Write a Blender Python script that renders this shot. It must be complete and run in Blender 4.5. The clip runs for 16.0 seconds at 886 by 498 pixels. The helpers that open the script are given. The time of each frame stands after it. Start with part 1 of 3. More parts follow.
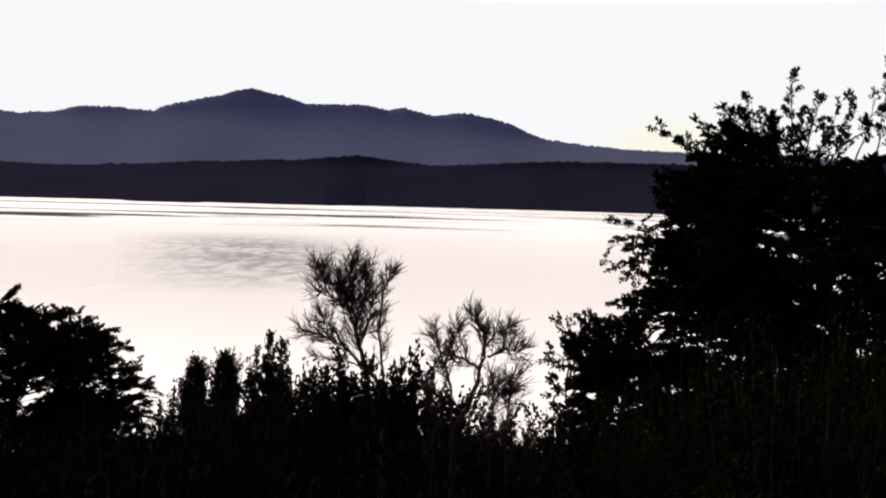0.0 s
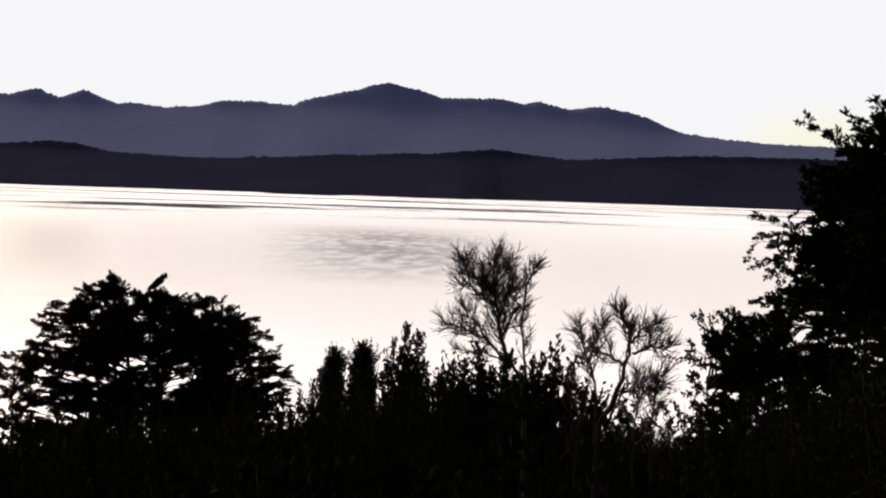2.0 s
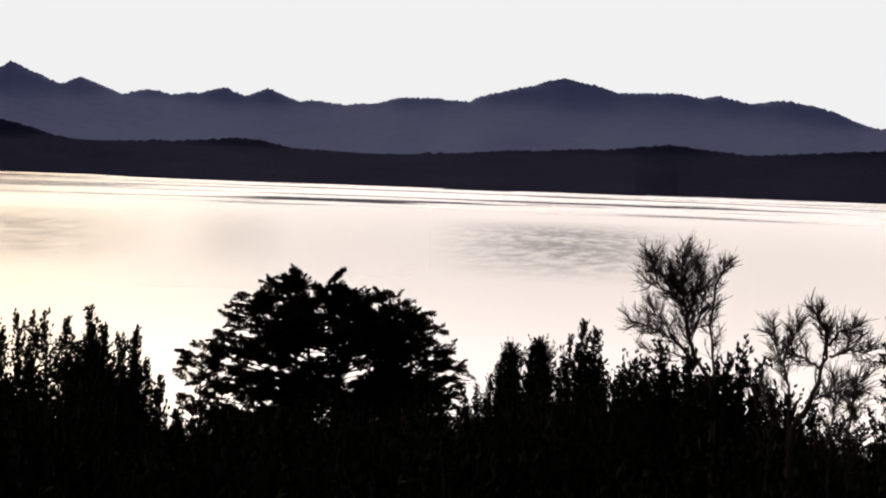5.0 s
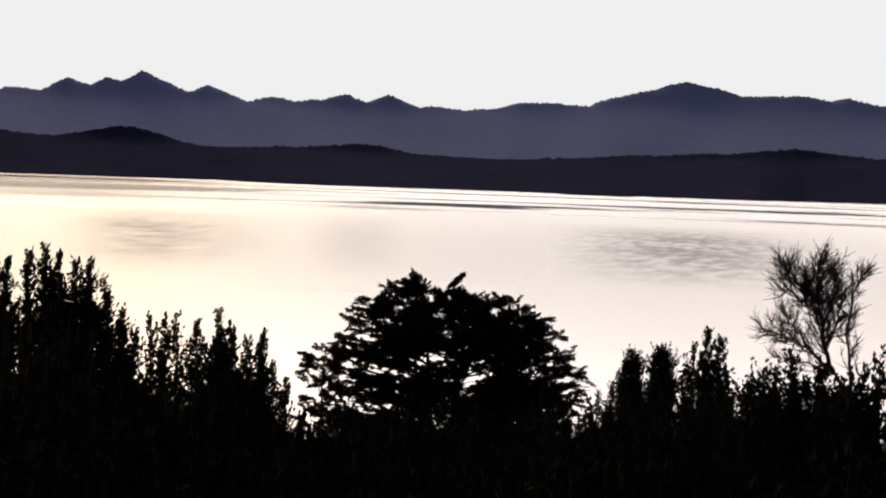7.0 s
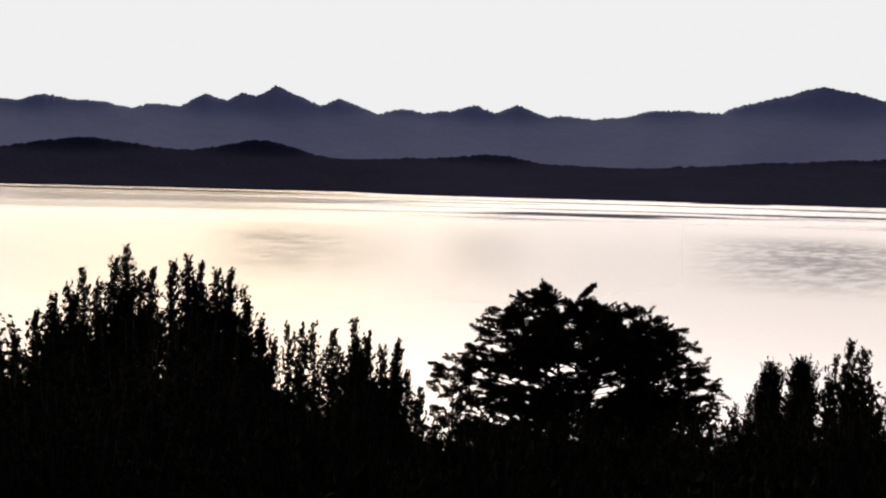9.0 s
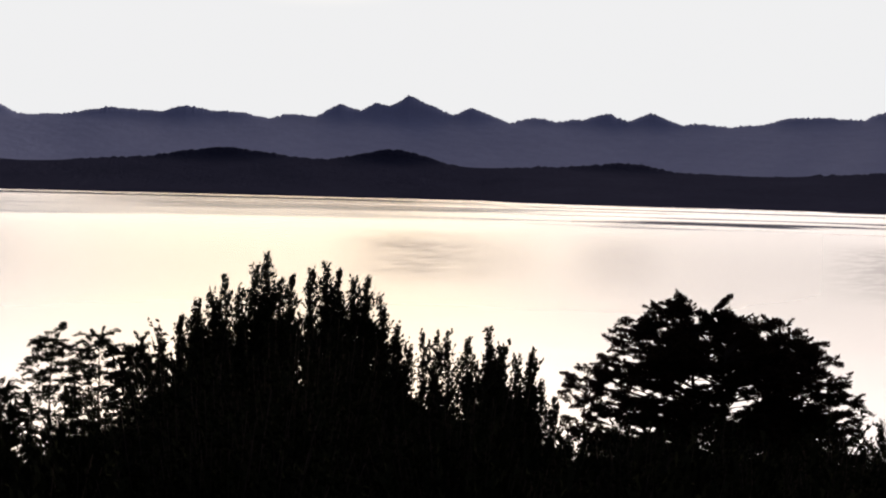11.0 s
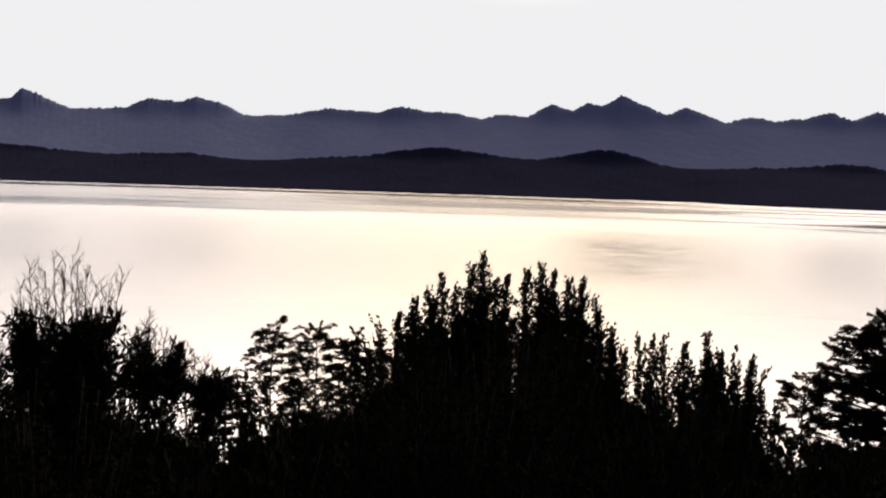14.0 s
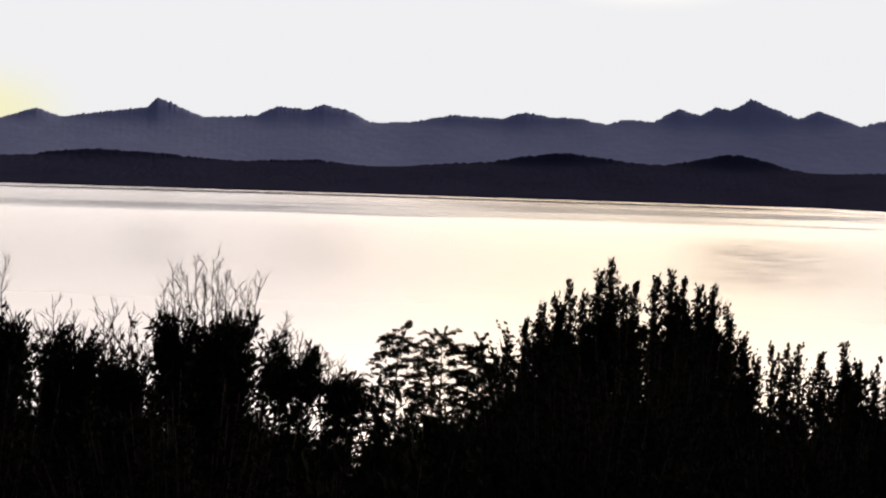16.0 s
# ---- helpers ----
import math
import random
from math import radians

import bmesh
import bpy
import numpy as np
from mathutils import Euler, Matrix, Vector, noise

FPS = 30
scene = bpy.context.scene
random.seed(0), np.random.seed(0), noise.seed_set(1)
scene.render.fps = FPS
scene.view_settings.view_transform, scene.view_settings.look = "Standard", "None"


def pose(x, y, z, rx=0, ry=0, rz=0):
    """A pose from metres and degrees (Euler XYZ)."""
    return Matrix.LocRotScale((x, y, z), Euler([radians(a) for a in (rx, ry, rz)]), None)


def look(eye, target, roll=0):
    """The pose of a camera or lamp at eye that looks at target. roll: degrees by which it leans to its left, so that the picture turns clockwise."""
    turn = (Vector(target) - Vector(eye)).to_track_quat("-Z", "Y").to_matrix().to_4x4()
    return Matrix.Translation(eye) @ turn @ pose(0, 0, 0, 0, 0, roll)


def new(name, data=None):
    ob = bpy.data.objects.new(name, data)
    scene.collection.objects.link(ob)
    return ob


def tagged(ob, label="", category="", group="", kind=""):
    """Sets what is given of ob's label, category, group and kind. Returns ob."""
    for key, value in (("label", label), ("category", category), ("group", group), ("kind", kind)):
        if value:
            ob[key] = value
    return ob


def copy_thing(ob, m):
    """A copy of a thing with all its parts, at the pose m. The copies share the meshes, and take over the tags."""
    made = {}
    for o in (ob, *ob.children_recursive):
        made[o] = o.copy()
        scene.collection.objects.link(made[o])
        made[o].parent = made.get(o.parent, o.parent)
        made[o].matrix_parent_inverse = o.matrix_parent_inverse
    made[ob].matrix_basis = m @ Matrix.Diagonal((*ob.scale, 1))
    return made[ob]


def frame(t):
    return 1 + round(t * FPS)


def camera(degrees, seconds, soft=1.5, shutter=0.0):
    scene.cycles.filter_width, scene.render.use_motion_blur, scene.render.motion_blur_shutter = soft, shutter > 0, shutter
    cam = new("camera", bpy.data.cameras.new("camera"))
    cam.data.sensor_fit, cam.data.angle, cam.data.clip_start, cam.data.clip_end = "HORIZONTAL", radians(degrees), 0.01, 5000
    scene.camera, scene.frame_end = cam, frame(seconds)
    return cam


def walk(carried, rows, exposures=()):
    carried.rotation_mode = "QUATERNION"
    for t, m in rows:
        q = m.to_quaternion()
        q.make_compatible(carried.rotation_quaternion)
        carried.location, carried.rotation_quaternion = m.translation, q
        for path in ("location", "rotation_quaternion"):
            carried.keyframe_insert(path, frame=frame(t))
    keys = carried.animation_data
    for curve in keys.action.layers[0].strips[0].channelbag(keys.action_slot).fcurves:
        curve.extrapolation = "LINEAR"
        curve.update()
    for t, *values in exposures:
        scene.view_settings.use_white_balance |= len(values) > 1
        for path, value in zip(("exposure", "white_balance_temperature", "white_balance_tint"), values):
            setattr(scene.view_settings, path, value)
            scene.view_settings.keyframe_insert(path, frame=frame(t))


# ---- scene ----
# ---- camera ----
LENS, ARM, EYE = 41.18, 0.5, 18.0      # a phone held at arm's length, 18 m above the lake
cam = camera(LENS, 16.0, soft=2.1)
# seconds, x and y in arm's lengths, bearing (to the left), pitch, lean
ROWS = [
    (0.0, -0.0001, -0.0001, -0.005, -2.433, 1.705),
    (0.5, -0.0196, -0.0002, 1.348, -2.500, 1.798),
    (1.0, -0.0489, -0.0017, 2.921, -2.585, 1.982),
    (1.5, -0.0847, -0.0038, 4.864, -2.650, 1.792),
    (2.0, -0.1179, -0.0065, 6.482, -2.932, 2.035),
    (2.5, -0.1456, -0.0098, 8.194, -3.022, 2.155),
    (3.0, -0.1727, -0.0151, 9.785, -3.125, 2.376),
    (3.5, -0.1950, -0.0194, 11.127, -3.313, 2.126),
    (6.0, -0.3028, -0.0486, 17.820, -3.380, 2.153),
    (6.5, -0.3286, -0.0566, 19.393, -3.376, 1.961),
    (7.0, -0.3531, -0.0640, 20.694, -3.381, 2.043),
    (7.5, -0.3777, -0.0741, 22.181, -3.315, 2.216),
    (8.0, -0.3974, -0.0820, 23.597, -3.243, 2.139),
    (8.5, -0.4256, -0.0951, 25.182, -3.121, 1.586),
    (9.0, -0.4540, -0.1087, 26.985, -3.066, 1.516),
    (11.5, -0.5792, -0.1846, 35.350, -2.674, 1.610),
    (12.0, -0.6089, -0.2068, 37.505, -2.549, 1.770),
    (12.5, -0.6295, -0.2227, 39.000, -2.585, 1.952),
    (13.0, -0.6484, -0.2382, 40.427, -2.788, 1.905),
    (13.5, -0.6707, -0.2592, 42.013, -2.925, 1.894),
    (14.0, -0.6883, -0.2744, 43.520, -3.089, 1.911),
    (14.5, -0.7035, -0.2878, 44.842, -3.192, 1.791),
    (15.0, -0.7264, -0.3124, 46.476, -3.110, 1.980),
    (15.5, -0.7455, -0.3341, 48.133, -3.033, 2.045),
    (16.0, -0.7608, -0.3505, 49.546, -2.989, 1.830),
]


def towards(az, el=0.0):
    """The unit vector at a bearing (degrees to the left of +y) and an elevation."""
    a, e = radians(az), radians(el)
    return Vector((-math.sin(a) * math.cos(e), math.cos(a) * math.cos(e), math.sin(e)))


def held(x, y, yaw, pitch, lean):
    eye = Vector((ARM * x, ARM * y, EYE))
    return look(eye, eye + towards(yaw, pitch), lean)


walk(cam, [(t, held(*row)) for t, *row in ROWS], exposures=((0.0, 0.12, 6400, 12), (3.5, 0.05, 6450, 11), (7.0, 0.0, 6500, 10), (16.0, 0.0, 6430, 11)))
START, EARLY, MIDDLE, END = (0.0, 0.0), (-0.086, -0.008), (-0.227, -0.054), (-0.380, -0.175)   # where the phone is early, halfway and late

# ---- world and light ----
world = bpy.data.worlds.new("dusk_sky")
scene.world = world
world.use_nodes = True
wt = world.node_tree
wt.nodes.clear()


def wnode(kind, **inputs):
    n = wt.nodes.new(kind)
    for key, value in inputs.items():
        n.inputs[int(key[1:])].default_value = value
    return n


def wmath(op, a, b=None, c=None, clamp=False):
    n = wt.nodes.new("ShaderNodeMath")
    n.operation, n.use_clamp = op, clamp
    for i, v in enumerate((a, b, c)):
        if v is None:
            continue
        if isinstance(v, (int, float)):
            n.inputs[i].default_value = v
        else:
            wt.links.new(v, n.inputs[i])
    return n.outputs[0]


def wramp(value, stops):
    n = wt.nodes.new("ShaderNodeValToRGB")
    n.color_ramp.interpolation = "EASE"
    els = n.color_ramp.elements
    while len(els) < len(stops):
        els.new(0.5)
    for e, (at, col) in zip(els, stops):
        e.position, e.color = at, (*col, 1)
    wt.links.new(value, n.inputs[0])
    return n.outputs[0]


tc = wt.nodes.new("ShaderNodeTexCoord")
sx = wt.nodes.new("ShaderNodeSeparateXYZ")
wt.links.new(tc.outputs["Generated"], sx.inputs[0])
west = towards(25)
facing = wmath("ADD", wmath("MULTIPLY", sx.outputs[0], west.x), wmath("MULTIPLY", sx.outputs[1], west.y))
height = wmath("MAXIMUM", sx.outputs[2], 0.0)
# the afterglow in the west: pale at the ridge, warm and bright above it, fading to the zenith
SKY_LOW, SKY_MID, SKY_HIGH, SKY_TOP = (0.87, 0.87, 0.87), (5.1, 4.48, 4.15), (3.15, 2.9, 2.8), (0.12, 0.13, 0.17)
glow = wramp(height, [(0.0, SKY_LOW), (0.163, SKY_LOW), (0.205, SKY_MID), (0.34, SKY_HIGH), (0.46, (0.32, 0.32, 0.35)), (1.0, SKY_TOP)])
# the dull blue sky opposite
dull = wramp(height, [(0.0, (0.060, 0.060, 0.088)), (0.35, (0.072, 0.075, 0.108)), (1.0, (0.10, 0.11, 0.15))])
share = wramp(wmath("MULTIPLY_ADD", facing, 0.5, 0.5), [(0.60, (0, 0, 0)), (0.82, (1, 1, 1))])


def wmix(fac, one, two):
    n = wt.nodes.new("ShaderNodeMix")
    n.data_type = "RGBA"
    wt.links.new(fac, n.inputs[0])
    wt.links.new(one, n.inputs[6])
    if isinstance(two, tuple):
        n.inputs[7].default_value = (*two, 1)
    else:
        wt.links.new(two, n.inputs[7])
    return n.outputs[2]


# yellow afterglow low over the two ends of the range, and high over its middle
for az, el, wide, share_most, tint in ((74.5, 2.5, 0.9900, 1.0, (0.92, 0.88, 0.55)), (-11.0, 1.2, 0.9970, 0.4, (0.91, 0.87, 0.50)), (40.0, 26.0, 0.9530, 0.8, (5.8, 4.5, 2.9))):
    d = towards(az, el)
    near = wmath("ADD", wmath("ADD", wmath("MULTIPLY", sx.outputs[0], d.x), wmath("MULTIPLY", sx.outputs[1], d.y)), wmath("MULTIPLY", sx.outputs[2], d.z))
    spread = wmath("MULTIPLY_ADD", near, 1 / (1 - wide), -wide / (1 - wide), clamp=True)
    if el < 10:   # the low ones lie flat along the ridge
        spread = wmath("MULTIPLY", spread, wramp(height, [(0.050, (1, 1, 1)), (0.105, (0, 0, 0))]))
    glow = wmix(wramp(spread, [(0.0, (0, 0, 0)), (0.85, (share_most,) * 3)]), glow, tint)
sky = wmix(share, dull, glow)
bg = wt.nodes.new("ShaderNodeBackground")
bg.inputs[1].default_value = 1.0
wt.links.new(sky, bg.inputs[0])
wo = wt.nodes.new("ShaderNodeOutputWorld")
wt.links.new(bg.outputs[0], wo.inputs[0])


# ---- materials ----
class Mat:
    """A node material under construction."""

    def __init__(self, name):
        self.m = bpy.data.materials.new(name)
        self.m.use_nodes = True
        self.t = self.m.node_tree
        self.bsdf = self.t.nodes["Principled BSDF"]
        self.out = self.t.nodes["Material Output"]

    def node(self, kind, links=(), **sets):
        n = self.t.nodes.new("ShaderNode" + kind)
        for key, value in sets.items():
            n.inputs[key.replace("_", " ")].default_value = value
        for socket, key in links:
            self.t.links.new(socket, n.inputs[key])
        return n

    def math(self, op, *args):
        n = self.t.nodes.new("ShaderNodeMath")
        n.operation = op
        for i, v in enumerate(args):
            if isinstance(v, (int, float)):
                n.inputs[i].default_value = v
            else:
                self.t.links.new(v, n.inputs[i])
        return n.outputs[0]

    def ramp(self, value, stops):
        n = self.t.nodes.new("ShaderNodeValToRGB")
        els = n.color_ramp.elements
        while len(els) < len(stops):
            els.new(0.5)
        for e, (at, col) in zip(els, stops):
            e.position, e.color = at, (*col, 1) if not isinstance(col, (int, float)) else (col, col, col, 1)
        self.t.links.new(value, n.inputs[0])
        return n.outputs[0]

    def put(self, socket, key):
        self.t.links.new(socket, self.bsdf.inputs[key])

    def coords(self, scale=(1, 1, 1)):
        c = self.t.nodes.new("ShaderNodeTexCoord")
        return self.node("Mapping", [(c.outputs["Object"], "Vector")], Scale=scale).outputs[0]

    def noise(self, vector, scale, detail=4.0, rough=0.55):
        return self.node("TexNoise", [(vector, "Vector")], Scale=scale, Detail=detail, Roughness=rough).outputs[0]

    def bump(self, value, strength, distance):
        b = self.node("Bump", [(value, "Height")], Strength=strength, Distance=distance)
        self.put(b.outputs[0], "Normal")


def leaf_material(name, dark, light):
    k = Mat(name)
    g = k.t.nodes.new("ShaderNodeNewGeometry")
    v = k.coords()
    patch = k.noise(v, 1.3, 3)
    mixed = k.math("MULTIPLY_ADD", g.outputs["Random Per Island"], 0.6, k.math("MULTIPLY", patch, 0.4))
    k.put(k.ramp(mixed, [(0.1, dark), (0.85, light)]), "Base Color")
    k.bsdf.inputs["Roughness"].default_value = 0.9
    k.bsdf.inputs["Specular IOR Level"].default_value = 0.0
    return k.m


def bark_material(name, dark, light):
    k = Mat(name)
    v = k.coords((1, 1, 0.25))
    n = k.noise(v, 40, 6, 0.65)
    k.put(k.ramp(n, [(0.3, dark), (0.7, light)]), "Base Color")
    k.bsdf.inputs["Roughness"].default_value = 0.9
    k.bsdf.inputs["Specular IOR Level"].default_value = 0.0
    k.bump(n, 0.6, 0.01)
    return k.m


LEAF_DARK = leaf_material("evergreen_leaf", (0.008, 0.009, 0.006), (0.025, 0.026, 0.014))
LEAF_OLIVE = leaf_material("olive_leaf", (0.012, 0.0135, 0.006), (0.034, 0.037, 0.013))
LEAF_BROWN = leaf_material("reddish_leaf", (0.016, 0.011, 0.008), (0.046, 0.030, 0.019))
BARK = bark_material("dark_bark", (0.024, 0.018, 0.015), (0.060, 0.046, 0.037))
TWIG = bark_material("weathered_twig", (0.040, 0.027, 0.024), (0.095, 0.066, 0.058))


def soil_material():
    k = Mat("hillside_soil")
    v = k.coords()
    n = k.math("MULTIPLY_ADD", k.noise(v, 0.35, 6, 0.6), 0.6, k.math("MULTIPLY", k.noise(v, 9.0, 6, 0.6), 0.4))
    k.put(k.ramp(n, [(0.3, (0.020, 0.017, 0.010)), (0.55, (0.045, 0.040, 0.020)), (0.75, (0.065, 0.060, 0.030))]), "Base Color")
    k.bsdf.inputs["Roughness"].default_value = 0.95
    k.bump(n, 0.8, 0.2)
    return k.m


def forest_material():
    k = Mat("hazy_wooded_hillside")
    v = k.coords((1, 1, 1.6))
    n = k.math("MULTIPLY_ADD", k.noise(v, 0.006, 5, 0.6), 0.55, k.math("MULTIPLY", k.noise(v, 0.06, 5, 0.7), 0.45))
    # dark woods tinted blue-violet: air haze over the lake put into the colour
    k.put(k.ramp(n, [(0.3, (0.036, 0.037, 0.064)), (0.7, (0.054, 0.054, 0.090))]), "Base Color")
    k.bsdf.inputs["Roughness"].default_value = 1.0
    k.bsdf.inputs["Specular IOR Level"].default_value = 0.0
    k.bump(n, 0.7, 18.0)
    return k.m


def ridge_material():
    k = Mat("hazy_mountain_rock")
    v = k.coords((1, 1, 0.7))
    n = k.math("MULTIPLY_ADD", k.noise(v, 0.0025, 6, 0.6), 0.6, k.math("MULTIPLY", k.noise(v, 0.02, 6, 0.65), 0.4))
    # the blue haze of the distance is put into the rock's base colour
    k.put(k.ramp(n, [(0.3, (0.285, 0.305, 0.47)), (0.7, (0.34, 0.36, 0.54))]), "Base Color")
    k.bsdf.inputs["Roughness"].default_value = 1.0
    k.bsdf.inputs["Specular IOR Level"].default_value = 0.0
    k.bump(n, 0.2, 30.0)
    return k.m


def water_material():
    k = Mat("lake_water")
    c = k.t.nodes.new("ShaderNodeTexCoord")
    s = k.node("SeparateXYZ", [(c.outputs["Object"], 0)])
    x, y = s.outputs[0], s.outputs[1]
    dist = k.math("SQRT", k.math("ADD", k.math("MULTIPLY", x, x), k.math("MULTIPLY", y, y)))
    turn = k.math("ARCTAN2", k.math("MULTIPLY", x, -1.0), y)
    patch = k.noise(k.coords((0.012, 0.012, 1)), 1.0, 4, 0.55)
    # the breeze ruffles the lake beyond an uneven line
    shift = k.node("CombineXYZ", [(k.math("MULTIPLY", turn, 2.3), 0), (k.math("MULTIPLY", dist, 0.0012), 1)])
    edge = k.math("MULTIPLY_ADD", k.noise(shift.outputs[0], 1.0, 3, 0.5), 260.0, dist)
    breeze = k.ramp(k.math("MULTIPLY", edge, 0.0005), [(0.400, 0.0), (0.440, 1.0)])
    # it dies away under the western shore
    lee = k.ramp(turn, [(0.42, 0.0), (0.66, 1.0)])
    ruffled = k.math("MULTIPLY_ADD", lee, -0.115, 0.30)
    # slick lines lie across the ruffled water, most of them in the east
    line = k.node("CombineXYZ", [(k.math("MULTIPLY", dist, 0.0080), 0), (k.math("MULTIPLY", turn, 2.2), 1)])
    slick = k.ramp(k.noise(line.outputs[0], 1.0, 3, 0.55), [(0.50, 0.0), (0.58, 1.0)])
    ruffled = k.math("MULTIPLY", ruffled, k.math("MULTIPLY_ADD", k.math("MULTIPLY", slick, k.math("MULTIPLY_ADD", lee, -0.7, 1.0)), -0.72, 1.0))
    # calm water in the middle of the lake, livelier again towards the near shore
    lively = k.ramp(k.math("MULTIPLY", k.math("MULTIPLY_ADD", patch, 120.0, dist), 0.002), [(0.34, 0.285), (0.60, 0.265), (0.90, 0.265)])
    # the air moves more in the eastern bay
    lively = k.math("MULTIPLY_ADD", k.ramp(turn, [(0.06, 0.03), (0.36, 0.0)]), 1.0, lively)
    rough = k.math("ADD", k.math("MULTIPLY", ruffled, breeze), k.math("MULTIPLY", lively, k.math("SUBTRACT", 1.0, breeze)))
    # ripples
    wave = k.node("TexWave", [(k.coords((1, 1, 1)), "Vector")], Scale=0.16, Distortion=5.0, Detail=3.0, Detail_Scale=0.6)
    chop = k.noise(k.coords((0.5, 1.0, 1)), 0.35, 4, 0.6)
    swell = k.noise(k.coords((0.6, 1.0, 1)), 0.07, 3, 0.55)
    relief = k.math("ADD", k.math("MULTIPLY_ADD", wave.outputs["Fac"], 0.22, chop), k.math("MULTIPLY", swell, 2.2))
    bump = k.node("Bump", [(relief, "Height")], Strength=0.13, Distance=0.35)
    gloss = k.node("BsdfGlossy", [(rough, "Roughness"), (bump.outputs[0], "Normal")], Color=(0.98, 0.95, 0.925, 1))
    # sheltered patches off the headlands lie smooth and mirror the peaks in broken pieces
    heave = k.node("Bump", [(k.noise(k.coords((0.25, 0.10, 1)), 1.0, 4, 0.6), "Height")], Strength=0.10, Distance=0.25)
    sheen = k.node("BsdfGlossy", [(heave.outputs[0], "Normal")], Color=(0.98, 0.95, 0.925, 1), Roughness=0.05)
    zone = k.ramp(k.math("MULTIPLY", dist, 0.001), [(0.21, 0.0), (0.27, 0.8), (0.40, 1.0), (0.56, 0.0)])
    calm = 0.0
    for bearing, half, share in ((9.0, 7.5, 0.62), (34.8, 4.5, 0.55), (25.0, 3.0, 0.20), (30.6, 2.6, 0.18), (55.6, 3.5, 0.14), (63.5, 2.5, 0.16)):
        off = k.math("DIVIDE", k.math("ABSOLUTE", k.math("SUBTRACT", turn, radians(bearing))), radians(half))
        calm = k.math("MULTIPLY_ADD", k.math("POWER", k.math("MAXIMUM", k.math("SUBTRACT", 1.0, k.math("MULTIPLY", off, off)), 0.0), 1.8), share, calm)
    pieces = k.ramp(k.math("MULTIPLY_ADD", k.noise(k.coords((0.22, 0.07, 1)), 1.0, 4, 0.6), 0.6, k.math("MULTIPLY", patch, 0.4)), [(0.42, 0.30), (0.54, 1.0)])
    facets = k.math("MULTIPLY", k.math("MULTIPLY", zone, calm), pieces)
    top = k.node("MixShader", [(facets, 0), (gloss.outputs[0], 1), (sheen.outputs[0], 2)])
    deep = k.node("BsdfDiffuse", Color=(0.02, 0.03, 0.035, 1))
    lw = k.node("LayerWeight", Blend=0.92)
    mix = k.node("MixShader", [(lw.outputs["Fresnel"], 0), (deep.outputs[0], 1), (top.outputs[0], 2)])
    k.t.links.new(mix.outputs[0], k.out.inputs[0])
    return k.m


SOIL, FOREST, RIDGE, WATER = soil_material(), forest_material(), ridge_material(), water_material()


# ---- mesh helpers ----
def mesh_object(name, verts, faces, material, parent=None, smooth=False):
    me = bpy.data.meshes.new(name)
    me.from_pydata([tuple(map(float, v)) for v in verts], [], [tuple(map(int, q)) for q in faces])
    me.materials.append(material)
    if smooth:
        me.polygons.foreach_set("use_smooth", [True] * len(me.polygons))
    me.update()
    ob = new(name, me)
    if parent is not None:
        ob.parent = parent
    return ob


class Wood:
    """Tapered limbs collected into one mesh."""

    def __init__(self):
        self.v, self.f = [], []

    def limb(self, pts, r0, r1, sides=5):
        base = len(self.v)
        n = len(pts)
        for i, p in enumerate(pts):
            d = (pts[min(i + 1, n - 1)] - pts[max(i - 1, 0)])
            d = d.normalized() if d.length > 1e-9 else Vector((0, 0, 1))
            a = d.cross(Vector((0.31, 0.77, 0.55))).normalized()
            b = d.cross(a)
            r = r0 + (r1 - r0) * i / (n - 1)
            for s in range(sides):
                w = 2 * math.pi * s / sides
                self.v.append(p + a * (r * math.cos(w)) + b * (r * math.sin(w)))
        for i in range(n - 1):
            for s in range(sides):
                q = base + i * sides
                self.f.append((q + s, q + (s + 1) % sides, q + sides + (s + 1) % sides, q + sides + s))
        self.f.append(tuple(base + (n - 1) * sides + s for s in range(sides)))

    def build(self, name, material, parent):
        return mesh_object(name, self.v, self.f, material, parent, smooth=True)


class Leaves:
    """Folded pointed leaves collected into one mesh."""

    def __init__(self):
        self.rows = []

    def add(self, p, d, up, length, width):
        self.rows.append((*p, *d, *up, length, width))

    def build(self, name, material, parent):
        a = np.array(self.rows)
        p, d, u = a[:, 0:3], a[:, 3:6], a[:, 6:9]
        L, W = a[:, 9:10], a[:, 10:11]
        d = d / (np.linalg.norm(d, axis=1, keepdims=True) + 1e-9)
        s = np.cross(d, u)
        s = s / (np.linalg.norm(s, axis=1, keepdims=True) + 1e-9)
        n = np.cross(s, d)
        quad = np.stack([p, p + d * L * 0.45 + s * W * 0.5 + n * W * 0.18, p + d * L, p + d * L * 0.45 - s * W * 0.5 + n * W * 0.18], axis=1)
        verts = quad.reshape(-1, 3)
        me = bpy.data.meshes.new(name)
        count = len(a)
        me.vertices.add(4 * count)
        me.vertices.foreach_set("co", verts.ravel())
        me.loops.add(4 * count)
        me.loops.foreach_set("vertex_index", np.arange(4 * count))
        me.polygons.add(count)
        me.polygons.foreach_set("loop_start", np.arange(count) * 4)
        me.update(calc_edges=True)
        me.materials.append(material)
        ob = new(name, me)
        ob.parent = parent
        return ob


def rnd(a, b):
    return random.uniform(a, b)


def sphere():
    while True:
        v = Vector((rnd(-1, 1), rnd(-1, 1), rnd(-1, 1)))
        if 0.05 < v.length < 1:
            return v.normalized()


